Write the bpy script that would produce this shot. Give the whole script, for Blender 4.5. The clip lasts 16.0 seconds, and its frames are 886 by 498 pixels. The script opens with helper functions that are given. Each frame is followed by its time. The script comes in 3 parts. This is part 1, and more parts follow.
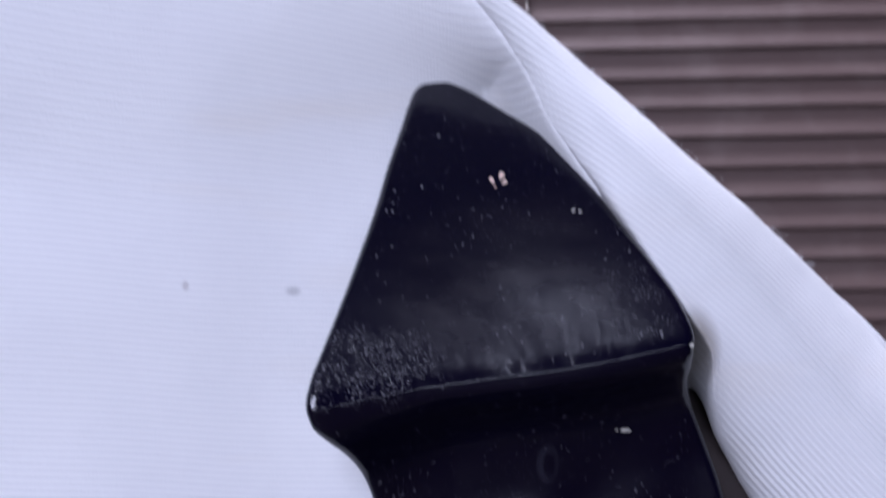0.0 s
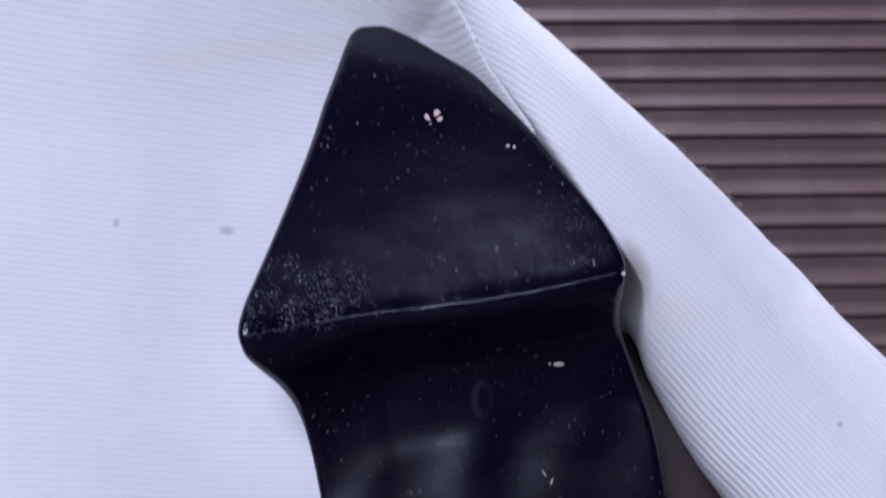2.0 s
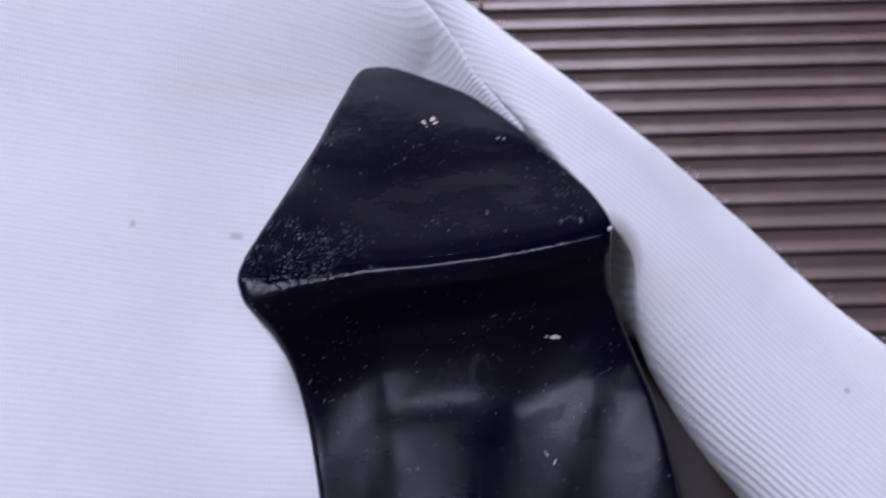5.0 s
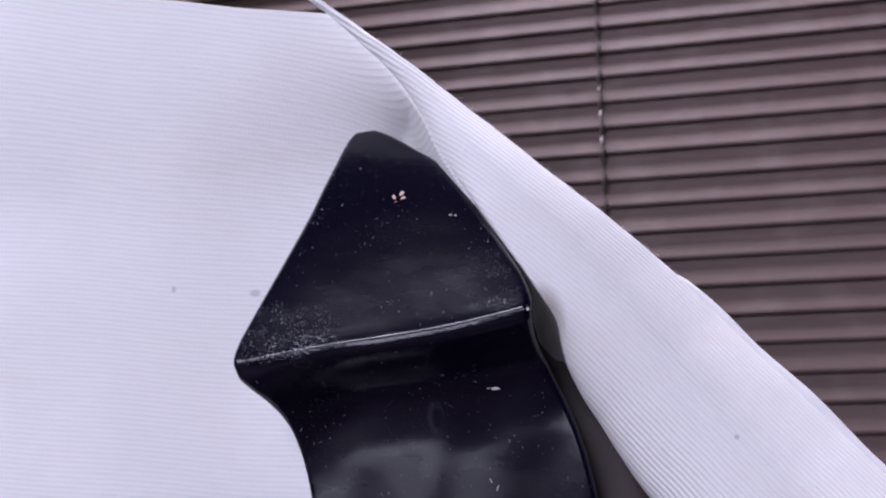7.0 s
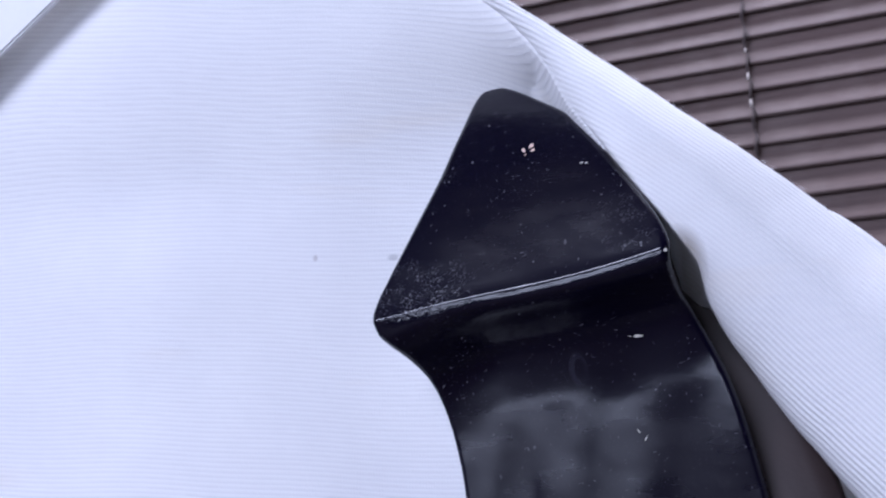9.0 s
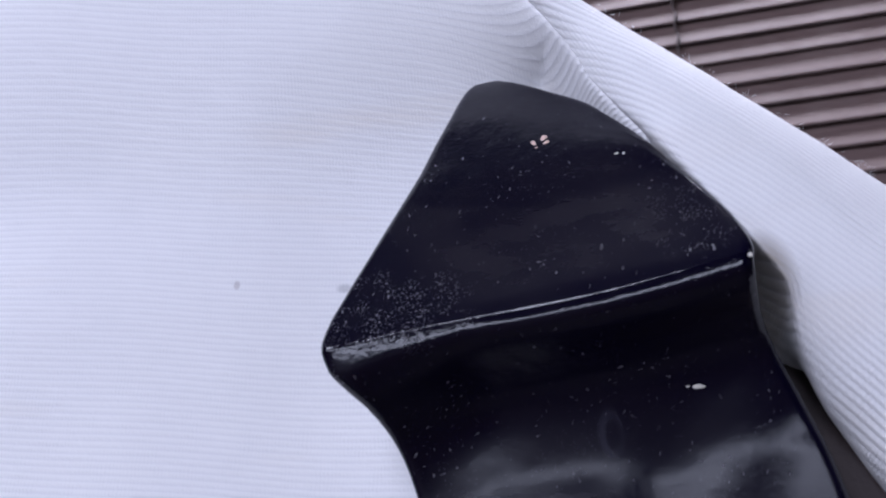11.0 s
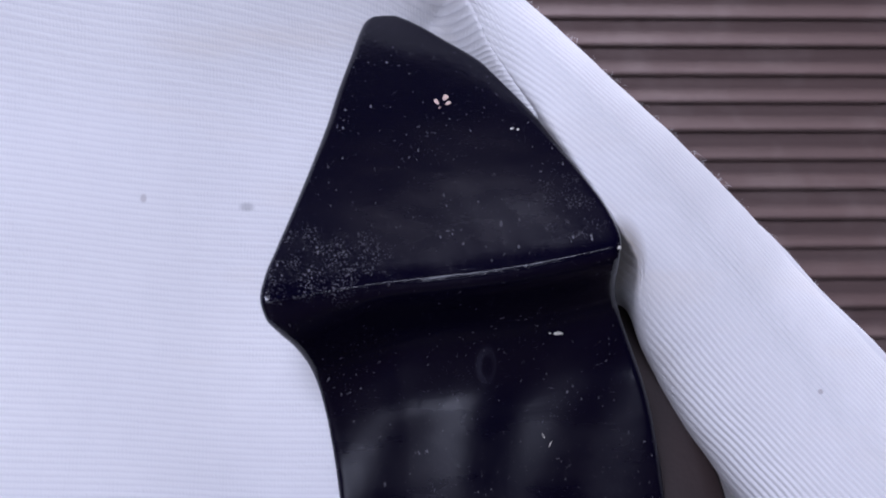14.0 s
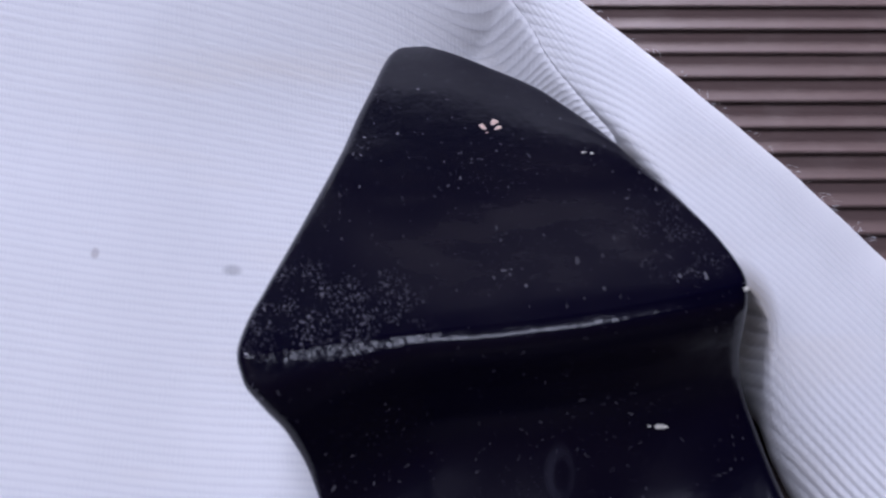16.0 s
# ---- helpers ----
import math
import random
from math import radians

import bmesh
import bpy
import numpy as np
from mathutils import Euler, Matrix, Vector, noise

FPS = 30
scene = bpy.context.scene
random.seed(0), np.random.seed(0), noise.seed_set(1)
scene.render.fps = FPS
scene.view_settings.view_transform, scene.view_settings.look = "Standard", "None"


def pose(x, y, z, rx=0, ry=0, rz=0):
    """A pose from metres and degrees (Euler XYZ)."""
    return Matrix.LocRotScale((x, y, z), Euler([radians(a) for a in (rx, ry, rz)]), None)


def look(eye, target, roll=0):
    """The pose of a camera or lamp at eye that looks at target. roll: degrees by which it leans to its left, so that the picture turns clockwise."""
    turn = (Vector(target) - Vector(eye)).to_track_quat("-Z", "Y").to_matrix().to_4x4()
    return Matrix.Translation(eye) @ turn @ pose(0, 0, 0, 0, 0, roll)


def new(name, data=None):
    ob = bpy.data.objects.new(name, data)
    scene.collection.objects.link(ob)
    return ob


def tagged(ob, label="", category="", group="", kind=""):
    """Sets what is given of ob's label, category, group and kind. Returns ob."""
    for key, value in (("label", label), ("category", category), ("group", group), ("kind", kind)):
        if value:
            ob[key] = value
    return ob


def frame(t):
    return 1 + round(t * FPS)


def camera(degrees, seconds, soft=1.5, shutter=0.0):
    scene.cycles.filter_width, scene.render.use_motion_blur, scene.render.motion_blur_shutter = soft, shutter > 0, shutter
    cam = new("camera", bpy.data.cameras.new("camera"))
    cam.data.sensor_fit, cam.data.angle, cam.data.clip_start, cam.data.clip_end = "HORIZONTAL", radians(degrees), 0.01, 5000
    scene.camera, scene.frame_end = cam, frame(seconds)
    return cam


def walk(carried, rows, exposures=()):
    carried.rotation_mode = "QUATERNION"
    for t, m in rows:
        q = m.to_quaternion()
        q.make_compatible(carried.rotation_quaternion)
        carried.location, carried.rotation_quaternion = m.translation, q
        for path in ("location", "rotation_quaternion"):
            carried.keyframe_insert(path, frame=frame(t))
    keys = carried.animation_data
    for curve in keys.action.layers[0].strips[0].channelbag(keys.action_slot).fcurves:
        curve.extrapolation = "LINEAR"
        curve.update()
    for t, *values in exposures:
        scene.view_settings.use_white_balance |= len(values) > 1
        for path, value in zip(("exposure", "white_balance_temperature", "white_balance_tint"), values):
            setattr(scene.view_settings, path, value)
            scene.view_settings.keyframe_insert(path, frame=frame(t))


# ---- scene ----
# ---------------------------------------------------------------- camera
cam = camera(48.06, 16.0, soft=2.0, shutter=0.5)
cam.data.dof.use_dof, cam.data.dof.focus_distance, cam.data.dof.aperture_fstop = True, 0.215, 38.0
ROWS = [
    (0.0, pose(-0.0094, -0.2812, 0.9870, 98.00, 0.81, 1.16)),
    (0.1, pose(-0.0093, -0.2782, 0.9919, 95.06, 0.75, 0.63)),
    (0.2, pose(-0.0092, -0.2759, 0.9955, 92.87, 0.70, 0.24)),
    (0.5, pose(-0.0092, -0.2757, 0.9959, 92.66, 0.70, 0.20)),
    (1.0, pose(-0.0139, -0.2748, 0.9939, 92.95, 0.62, -1.17)),
    (1.5, pose(-0.0139, -0.2790, 0.9810, 93.87, 0.78, -2.83)),
    (2.0, pose(-0.0084, -0.2790, 0.9695, 99.29, 1.12, -2.21)),
    (2.5, pose(-0.0080, -0.2747, 0.9741, 102.08, 0.24, -0.98)),
    (3.0, pose(-0.0089, -0.2764, 0.9728, 98.27, 0.89, -0.45)),
    (3.5, pose(-0.0041, -0.2754, 0.9620, 99.91, 0.81, -0.11)),
    (4.0, pose(-0.0031, -0.2738, 0.9454, 105.41, 0.90, 0.55)),
    (4.5, pose(-0.0046, -0.2708, 0.9250, 110.81, 1.00, 0.75)),
    (5.0, pose(-0.0004, -0.2668, 0.9050, 116.77, 1.46, 0.45)),
    (5.2, pose(0.0098, -0.2661, 0.9012, 118.96, 1.06, 2.66)),
    (7.3, pose(0.0730, -0.3244, 0.9459, 104.14, 0.39, 13.80)),
    (7.5, pose(0.0846, -0.3222, 0.9438, 103.41, 0.60, 15.84)),
    (8.0, pose(0.0971, -0.3191, 0.9391, 104.07, 1.07, 20.62)),
    (8.5, pose(0.0852, -0.3220, 0.9402, 104.97, 0.69, 22.77)),
    (8.7, pose(0.0762, -0.3199, 0.9376, 105.42, 0.73, 22.39)),
    (10.8, pose(0.0224, -0.2543, 0.9258, 114.72, 0.88, 14.89)),
    (11.0, pose(0.0222, -0.2466, 0.9262, 115.95, 0.12, 14.94)),
    (11.5, pose(0.0052, -0.2512, 0.9302, 116.46, 1.46, 9.07)),
    (12.0, pose(0.0018, -0.2643, 0.9353, 115.15, 1.62, 6.54)),
    (12.5, pose(-0.0055, -0.2786, 0.9602, 108.51, 1.06, 4.25)),
    (13.0, pose(-0.0147, -0.2901, 0.9731, 101.37, 0.78, 0.48)),
    (13.5, pose(-0.0152, -0.2972, 0.9816, 95.24, 0.64, -1.89)),
    (14.0, pose(-0.0112, -0.2913, 0.9629, 99.12, 0.73, -2.45)),
    (14.5, pose(-0.0106, -0.2799, 0.9536, 103.41, 0.80, -1.86)),
    (15.0, pose(-0.0085, -0.2607, 0.9428, 107.91, 0.91, -1.13)),
    (15.5, pose(-0.0081, -0.2399, 0.9402, 111.73, 0.64, -0.10)),
    (16.0, pose(-0.0134, -0.2273, 0.9432, 113.75, 0.78, -1.08)),
]
EXPOSURES = [
    (0.0, 0.0, 5450, 24), (1.5, -0.1, 5450, 24), (2.0, 0.0, 5450, 24), (5.0, 0.02, 5550, 24), (7.4, -0.02, 5850, 29), (8.0, 0.0, 5700, 26),
    (8.6, 0.14, 5300, 22), (11.0, 0.0, 5550, 22), (12.5, 0.14, 5600, 23), (13.5, 0.02, 5550, 24), (16.0, 0.0, 5550, 24),
]
walk(cam, ROWS, EXPOSURES)

# ---------------------------------------------------------------- world and light
world = bpy.data.worlds.new("world")
scene.world = world
world.use_nodes = True
wn = world.node_tree.nodes
sky = wn.new("ShaderNodeTexSky")
sky.sky_type, sky.sun_disc = "NISHITA", False
sky.sun_elevation, sky.sun_rotation = radians(35), radians(200)
wn["Background"].inputs["Strength"].default_value = 0.1
world.node_tree.links.new(sky.outputs["Color"], wn["Background"].inputs["Color"])


def area(name, m, size, power, colour):
    lamp = bpy.data.lights.new(name, "AREA")
    lamp.shape, lamp.size, lamp.size_y, lamp.energy, lamp.color = "RECTANGLE", *size, power, colour
    ob = new(name, lamp)
    ob.matrix_world = m
    return ob


# daylight in the high window opening of the wall behind the camera, and the ceiling lamp
area("high_window_light", look((-0.85, -2.38, 1.95), (-0.25, 0.0, 1.1)), (1.5, 0.66), 52, (0.955, 0.955, 0.985))
# added low light, standing in for an unknown bright surface mirrored in the carving's neck
area("low_fill_light", look((-0.3, -2.38, 0.4), (-0.3, 0.0, 0.7)), (2.0, 0.26), 11, (0.93, 0.95, 0.99))
area("ceiling_light", look((0.0, 0.08, 2.44), (0.0, 0.08, 0.0)), (0.9, 0.3), 30, (1.0, 0.96, 0.93))


# ---------------------------------------------------------------- node helpers
def material(name, colour=(0.5, 0.5, 0.5), rough=0.5, **more):
    m = bpy.data.materials.new(name)
    m.use_nodes = True
    b = m.node_tree.nodes["Principled BSDF"]
    b.inputs["Base Color"].default_value = (*colour, 1)
    b.inputs["Roughness"].default_value = rough
    for key, value in more.items():
        b.inputs[key.replace("_", " ")].default_value = value
    return m, m.node_tree.nodes, m.node_tree.links, b


def tex_noise(n, l, scale, detail=3.0, vector=None, rough=0.5):
    t = n.new("ShaderNodeTexNoise")
    t.inputs["Scale"].default_value, t.inputs["Detail"].default_value = scale, detail
    t.inputs["Roughness"].default_value = rough
    if vector is not None:
        l.new(vector, t.inputs["Vector"])
    return t.outputs["Fac"]


def ramp(n, l, value, *stops):
    r = n.new("ShaderNodeValToRGB")
    while len(r.color_ramp.elements) < len(stops):
        r.color_ramp.elements.new(0.5)
    for e, (p, c) in zip(r.color_ramp.elements, stops):
        e.position = p
        e.color = (*c, 1) if isinstance(c, tuple) else (c, c, c, 1)
    l.new(value, r.inputs["Fac"])
    return r.outputs["Color"]


def blend(n, l, fac, a, b, mode="MIX"):
    x = n.new("ShaderNodeMix")
    x.data_type, x.blend_type = "RGBA", mode
    for sock, v in ((x.inputs[0], fac), (x.inputs[6], a), (x.inputs[7], b)):
        if isinstance(v, tuple):
            sock.default_value = (*v, 1)
        elif isinstance(v, (int, float)):
            sock.default_value = v
        else:
            l.new(v, sock)
    return x.outputs[2]


def calc(n, l, op, a, b=0.0):
    x = n.new("ShaderNodeMath")
    x.operation = op
    for sock, v in zip(x.inputs, (a, b)):
        if isinstance(v, (int, float)):
            sock.default_value = v
        else:
            l.new(v, sock)
    return x.outputs[0]


def bump(n, l, b, height, strength, distance):
    x = n.new("ShaderNodeBump")
    x.inputs["Strength"].default_value, x.inputs["Distance"].default_value = strength, distance
    l.new(height, x.inputs["Height"])
    l.new(x.outputs["Normal"], b.inputs["Normal"])
    return x


def place(n, l, scale=(1, 1, 1), turn=(0, 0, 0), at=(0, 0, 0)):
    g = n.new("ShaderNodeNewGeometry")
    m = n.new("ShaderNodeMapping")
    m.vector_type = "POINT"
    m.inputs["Scale"].default_value, m.inputs["Location"].default_value = scale, at
    m.inputs["Rotation"].default_value = [radians(a) for a in turn]
    l.new(g.outputs["Position"], m.inputs["Vector"])
    return m.outputs["Vector"]


def near(n, l, centre, size):
    """1 inside a soft-edged ellipse about centre, 0 outside; for stains, painted shade and sheen."""
    s = [1 / max(v, 1e-6) for v in size]
    v = place(n, l, s, (0, 0, 0), [-c * k for c, k in zip(centre, s)])
    d = n.new("ShaderNodeVectorMath")
    d.operation = "LENGTH"
    l.new(v, d.inputs[0])
    return ramp(n, l, d.outputs["Value"], (0.55, 1.0), (1.0, 0.0))


# ---------------------------------------------------------------- materials
RIB = 1.32  # mm between the ribs of the cloth


def make_cloth():
    m, n, l, b = material("white_ribbed_cotton", (0.8, 0.8, 0.8), 0.9, Sheen_Weight=0.15, Sheen_Roughness=0.5)
    big = tex_noise(n, l, 18, 3, place(n, l))
    col = ramp(n, l, big, (0.3, (0.79, 0.792, 0.8)), (0.7, (0.86, 0.86, 0.855)))
    warm = tex_noise(n, l, 45, 2, place(n, l, (0.3, 1, 1.6)))
    col = blend(n, l, ramp(n, l, warm, (0.6, 0.0), (0.78, 0.35)), col, (0.8, 0.74, 0.66))
    # small marks on the cloth, and the shade beside the carving's tip painted as a brown patch
    for centre, size, tint, k in (
        ((-0.0667, -0.076, 1.0089), (0.0008, 0.01, 0.0012), (0.3, 0.25, 0.24), 0.4),
        ((-0.0452, -0.067, 1.008), (0.0021, 0.012, 0.0013), (0.4, 0.4, 0.41), 0.6),
        ((0.0352, -0.078, 0.994), (0.0062, 0.03, 0.0095), (0.22, 0.18, 0.13), 0.75),
        ((0.0783, -0.081, 0.9654), (0.0007, 0.01, 0.0007), (0.4, 0.36, 0.36), 0.7),
    ):
        f = calc(n, l, "MULTIPLY", near(n, l, centre, size), k)
        col = blend(n, l, f, col, tint)
    # ribs across v, finer threads along u, both in mm
    thread = n.new("ShaderNodeAttribute")
    thread.attribute_name = "thread"
    split = n.new("ShaderNodeSeparateXYZ")
    l.new(thread.outputs["Vector"], split.inputs["Vector"])
    u, v = split.outputs["X"], split.outputs["Y"]
    wander = calc(n, l, "MULTIPLY", tex_noise(n, l, 0.35, 3, thread.outputs["Vector"]), 9.0)
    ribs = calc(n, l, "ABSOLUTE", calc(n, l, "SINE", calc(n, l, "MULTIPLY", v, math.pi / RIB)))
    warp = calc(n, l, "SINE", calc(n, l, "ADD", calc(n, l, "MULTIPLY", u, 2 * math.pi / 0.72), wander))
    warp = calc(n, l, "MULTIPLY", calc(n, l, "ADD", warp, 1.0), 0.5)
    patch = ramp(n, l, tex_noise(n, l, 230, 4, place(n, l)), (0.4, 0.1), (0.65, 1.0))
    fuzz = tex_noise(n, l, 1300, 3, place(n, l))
    # shade in the rib valleys and between threads, painted into the colour
    rib_shade = calc(n, l, "MULTIPLY", ramp(n, l, ribs, (0.0, 1.0), (0.85, 0.0)), 0.24)
    rib_shade = calc(n, l, "ADD", rib_shade, calc(n, l, "MULTIPLY", calc(n, l, "MULTIPLY", ramp(n, l, warp, (0.0, 1.0), (0.6, 0.0)), patch), 0.075))
    col = blend(n, l, rib_shade, col, (0.52, 0.53, 0.58))
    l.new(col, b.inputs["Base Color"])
    h = calc(n, l, "ADD", calc(n, l, "MULTIPLY", ribs, 0.5), calc(n, l, "MULTIPLY", calc(n, l, "MULTIPLY", warp, patch), 0.2))
    h = calc(n, l, "ADD", h, calc(n, l, "MULTIPLY", fuzz, 0.6))
    bump(n, l, b, h, 0.6, 0.00026)
    return m


def make_lacquer():
    deep = (0.0013, 0.0008, 0.008)
    m, n, l, b = material("black_lacquer", deep, 0.1, IOR=1.5, Specular_IOR_Level=0.4)
    v = place(n, l)

    def times(*f):
        out = f[0]
        for g in f[1:]:
            out = calc(n, l, "MULTIPLY", out, g)
        return out

    # stray flecks of dust, short and uneven, thicker in patches
    fleck = ramp(n, l, tex_noise(n, l, 1, 2, place(n, l, (1250, 1250, 620), (0, 32, 0))), (0.7, 0.0), (0.75, 1.0))
    cross = ramp(n, l, tex_noise(n, l, 1, 2, place(n, l, (560, 1200, 1400), (0, -24, 0))), (0.72, 0.0), (0.77, 0.8))
    fine = ramp(n, l, tex_noise(n, l, 2300, 2, v), (0.68, 0.0), (0.74, 0.6))
    patch = ramp(n, l, tex_noise(n, l, 70, 3, v), (0.42, 0.12), (0.66, 1.0))
    # dusty worn corner over the ridge and beside the other tip, with window glints painted in as pale specks
    corner = near(n, l, (-0.028, -0.097, 0.991), (0.018, 0.05, 0.0095))
    tip = near(n, l, (0.024, -0.094, 1.003), (0.013, 0.05, 0.009))
    worn = calc(n, l, "MAXIMUM", corner, times(tip, 0.4))
    dust_glints = times(worn, ramp(n, l, tex_noise(n, l, 2500, 3, v), (0.56, 0.0), (0.66, 0.65)), ramp(n, l, tex_noise(n, l, 260, 2, v), (0.42, 0.0), (0.6, 1.0)))
    dust = calc(n, l, "MAXIMUM", times(calc(n, l, "MAXIMUM", fleck, cross), calc(n, l, "ADD", patch, 0.12)), times(fine, patch, 0.5))
    dust = calc(n, l, "MINIMUM", calc(n, l, "MAXIMUM", dust, dust_glints), 1.0)
    # soft reflected sheen on the head, painted as a paler ellipse, and faint smears elsewhere
    smear = ramp(n, l, tex_noise(n, l, 1, 4, place(n, l, (45, 45, 130), (0, 24, 0)), 0.6), (0.4, 0.1), (0.72, 1.0))
    head_sheen = times(near(n, l, (0.002, -0.094, 1.007), (0.035, 0.05, 0.021)), calc(n, l, "ADD", times(smear, 0.55), 0.15))
    sheen_smears = calc(n, l, "MAXIMUM", head_sheen, times(smear, 0.16))
    col = blend(n, l, sheen_smears, deep, (0.011, 0.0085, 0.015))
    ring = calc(n, l, "SUBTRACT", near(n, l, (0.0071, -0.0775, 0.9719), (0.0026, 0.02, 0.0046)), near(n, l, (0.0075, -0.0775, 0.9717), (0.0017, 0.02, 0.0034)))
    col = blend(n, l, times(calc(n, l, "MAXIMUM", ring, 0.0), 0.25), col, (0.06, 0.06, 0.085))
    col = blend(n, l, times(dust, 0.48), col, (0.32, 0.31, 0.345))
    l.new(col, b.inputs["Base Color"])
    rough = calc(n, l, "ADD", calc(n, l, "ADD", times(sheen_smears, 0.2), 0.19), times(dust, 0.5))
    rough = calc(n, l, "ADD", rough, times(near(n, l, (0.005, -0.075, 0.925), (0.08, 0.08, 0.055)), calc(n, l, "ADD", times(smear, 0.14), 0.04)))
    # the ridge is rubbed smooth by handling
    geo = n.new("ShaderNodeNewGeometry")
    xyz = n.new("ShaderNodeSeparateXYZ")
    l.new(geo.outputs["Position"], xyz.inputs["Vector"])
    off = calc(n, l, "SUBTRACT", calc(n, l, "SUBTRACT", xyz.outputs["Z"], times(xyz.outputs["X"], 0.1334)), 0.9889)
    rubbed = ramp(n, l, times(calc(n, l, "ABSOLUTE", off), 200.0), (0.35, 1.0), (0.8, 0.0))
    rough = calc(n, l, "SUBTRACT", rough, times(rubbed, 0.11))
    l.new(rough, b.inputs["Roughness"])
    # hand-brushed coat: slow waves, brush lines, and a pebbled skin where it is worn
    waves = tex_noise(n, l, 70, 2, v)
    brush = tex_noise(n, l, 1, 3, place(n, l, (500, 500, 220), (0, 35, 0)))
    pebble = tex_noise(n, l, 900, 3, v)
    h = calc(n, l, "ADD", times(brush, 0.14), times(waves, 0.8))
    h = calc(n, l, "ADD", h, times(pebble, calc(n, l, "ADD", times(worn, 0.2), 0.085)))
    bump(n, l, b, h, 0.3, 0.0012)
    return m


def make_slat():
    m, n, l, b = material("brown_blind_enamel", (0.12, 0.09, 0.085), 0.6)
    grain = tex_noise(n, l, 1, 3, place(n, l, (6, 200, 500)))
    dirt = tex_noise(n, l, 30, 4, place(n, l))
    col = ramp(n, l, grain, (0.3, (0.09, 0.056, 0.05)), (0.7, (0.114, 0.073, 0.065)))
    col = blend(n, l, ramp(n, l, dirt, (0.5, 0.0), (0.8, 0.25)), col, (0.26, 0.21, 0.19))
    l.new(col, b.inputs["Base Color"])
    return m


def make_plain(name, a, b_, scale, rough):
    m, n, l, b = material(name, a, rough)
    f = tex_noise(n, l, scale, 4, place(n, l))
    l.new(ramp(n, l, f, (0.35, a), (0.65, b_)), b.inputs["Base Color"])
    bump(n, l, b, tex_noise(n, l, scale * 20, 3, place(n, l)), 0.1, 0.001)
    return m


cloth_mat = make_cloth()
lacquer = make_lacquer()
slat_mat = make_slat()
cord_mat = make_plain("dark_cord", (0.05, 0.035, 0.035), (0.08, 0.06, 0.055), 400, 0.8)
bead_mat = make_plain("pale_thread", (0.5, 0.45, 0.42), (0.6, 0.55, 0.5), 900, 0.7)
# dark brown that stands in for shade in the gap beside the carving
shade_mat = make_plain("gap_shade_brown", (0.016, 0.009, 0.009), (0.026, 0.015, 0.014), 60, 0.6)
chip_mat = make_plain("bare_wood", (0.62, 0.44, 0.36), (0.72, 0.56, 0.47), 900, 0.8)
chip_pale = make_plain("bare_primer", (0.62, 0.6, 0.52), (0.72, 0.7, 0.62), 900, 0.8)
wall_mat = make_plain("wall_paint", (0.05, 0.047, 0.047), (0.065, 0.06, 0.06), 6, 0.8)
ceiling_mat = make_plain("ceiling_paint", (0.06, 0.059, 0.06), (0.08, 0.078, 0.079), 5, 0.85)
floor_mat = make_plain("floor_wood", (0.05, 0.034, 0.025), (0.075, 0.05, 0.036), 9, 0.5)
table_mat = make_plain("table_wood", (0.018, 0.013, 0.012), (0.03, 0.021, 0.018), 14, 0.4)
white_mat = make_plain("white_board", (0.8, 0.8, 0.8), (0.85, 0.85, 0.85), 20, 0.6)
cyan_mat = make_plain("cyan_board", (0.02, 0.5, 0.6), (0.03, 0.58, 0.66), 20, 0.5)


# ---------------------------------------------------------------- mesh helpers
def thing(name, label, category, at=(0, 0, 0), group="", kind=""):
    ob = new(name)
    ob.location = at
    ob.empty_display_size = 0.02
    return tagged(ob, label, category, group, kind)


def link(name, verts, faces, mat, parent=None, label="", smooth=True):
    me = bpy.data.meshes.new(name)
    me.from_pydata([tuple(v) for v in verts], [], faces)
    me.polygons.foreach_set("use_smooth", [smooth] * len(me.polygons))
    me.materials.append(mat)
    me.update()
    ob = new(name, me)
    if parent is not None:
        ob.parent = parent
        ob.matrix_parent_inverse = Matrix.Translation(parent.location).inverted()
    if label:
        ob["label"] = label
    return ob


def grid_faces(rows, cols, ring=False):
    out = []
    for i in range(rows - 1):
        for j in range(cols if ring else cols - 1):
            k = (j + 1) % cols
            out.append((i * cols + j, i * cols + k, (i + 1) * cols + k, (i + 1) * cols + j))
    return out


def box(name, lo, hi, mat, parent=None, label="", bevel=0.0):
    bm = bmesh.new()
    bmesh.ops.create_cube(bm, size=1)
    for v in bm.verts:
        v.co = [(a + b) / 2 + c * (b - a) for a, b, c in zip(lo, hi, v.co)]
    if bevel:
        bmesh.ops.bevel(bm, geom=bm.edges[:], offset=bevel, segments=2, affect="EDGES")
    me = bpy.data.meshes.new(name)
    bm.to_mesh(me)
    bm.free()
    me.materials.append(mat)
    ob = new(name, me)
    if parent is not None:
        ob.parent = parent
        ob.matrix_parent_inverse = Matrix.Translation(parent.location).inverted()
    if label:
        ob["label"] = label
    return ob


def tube(path, radius, sides=8):
    """Vertices and faces of a tube along a path of points."""
    path = [Vector(p) for p in path]
    verts, faces = [], []
    for i, p in enumerate(path):
        d = (path[min(i + 1, len(path) - 1)] - path[max(i - 1, 0)]).normalized()
        a = d.orthogonal().normalized() if abs(d.y) > 0.9 else d.cross(Vector((0, 1, 0))).normalized()
        b = d.cross(a)
        r = radius[i] if isinstance(radius, (list, tuple)) else radius
        verts += [p + r * (math.cos(t) * a + math.sin(t) * b) for t in (2 * math.pi * k / sides for k in range(sides))]
    faces = grid_faces(len(path), sides, True)
    faces += [tuple(range(sides))[::-1], tuple(range((len(path) - 1) * sides, len(path) * sides))]
    return verts, faces


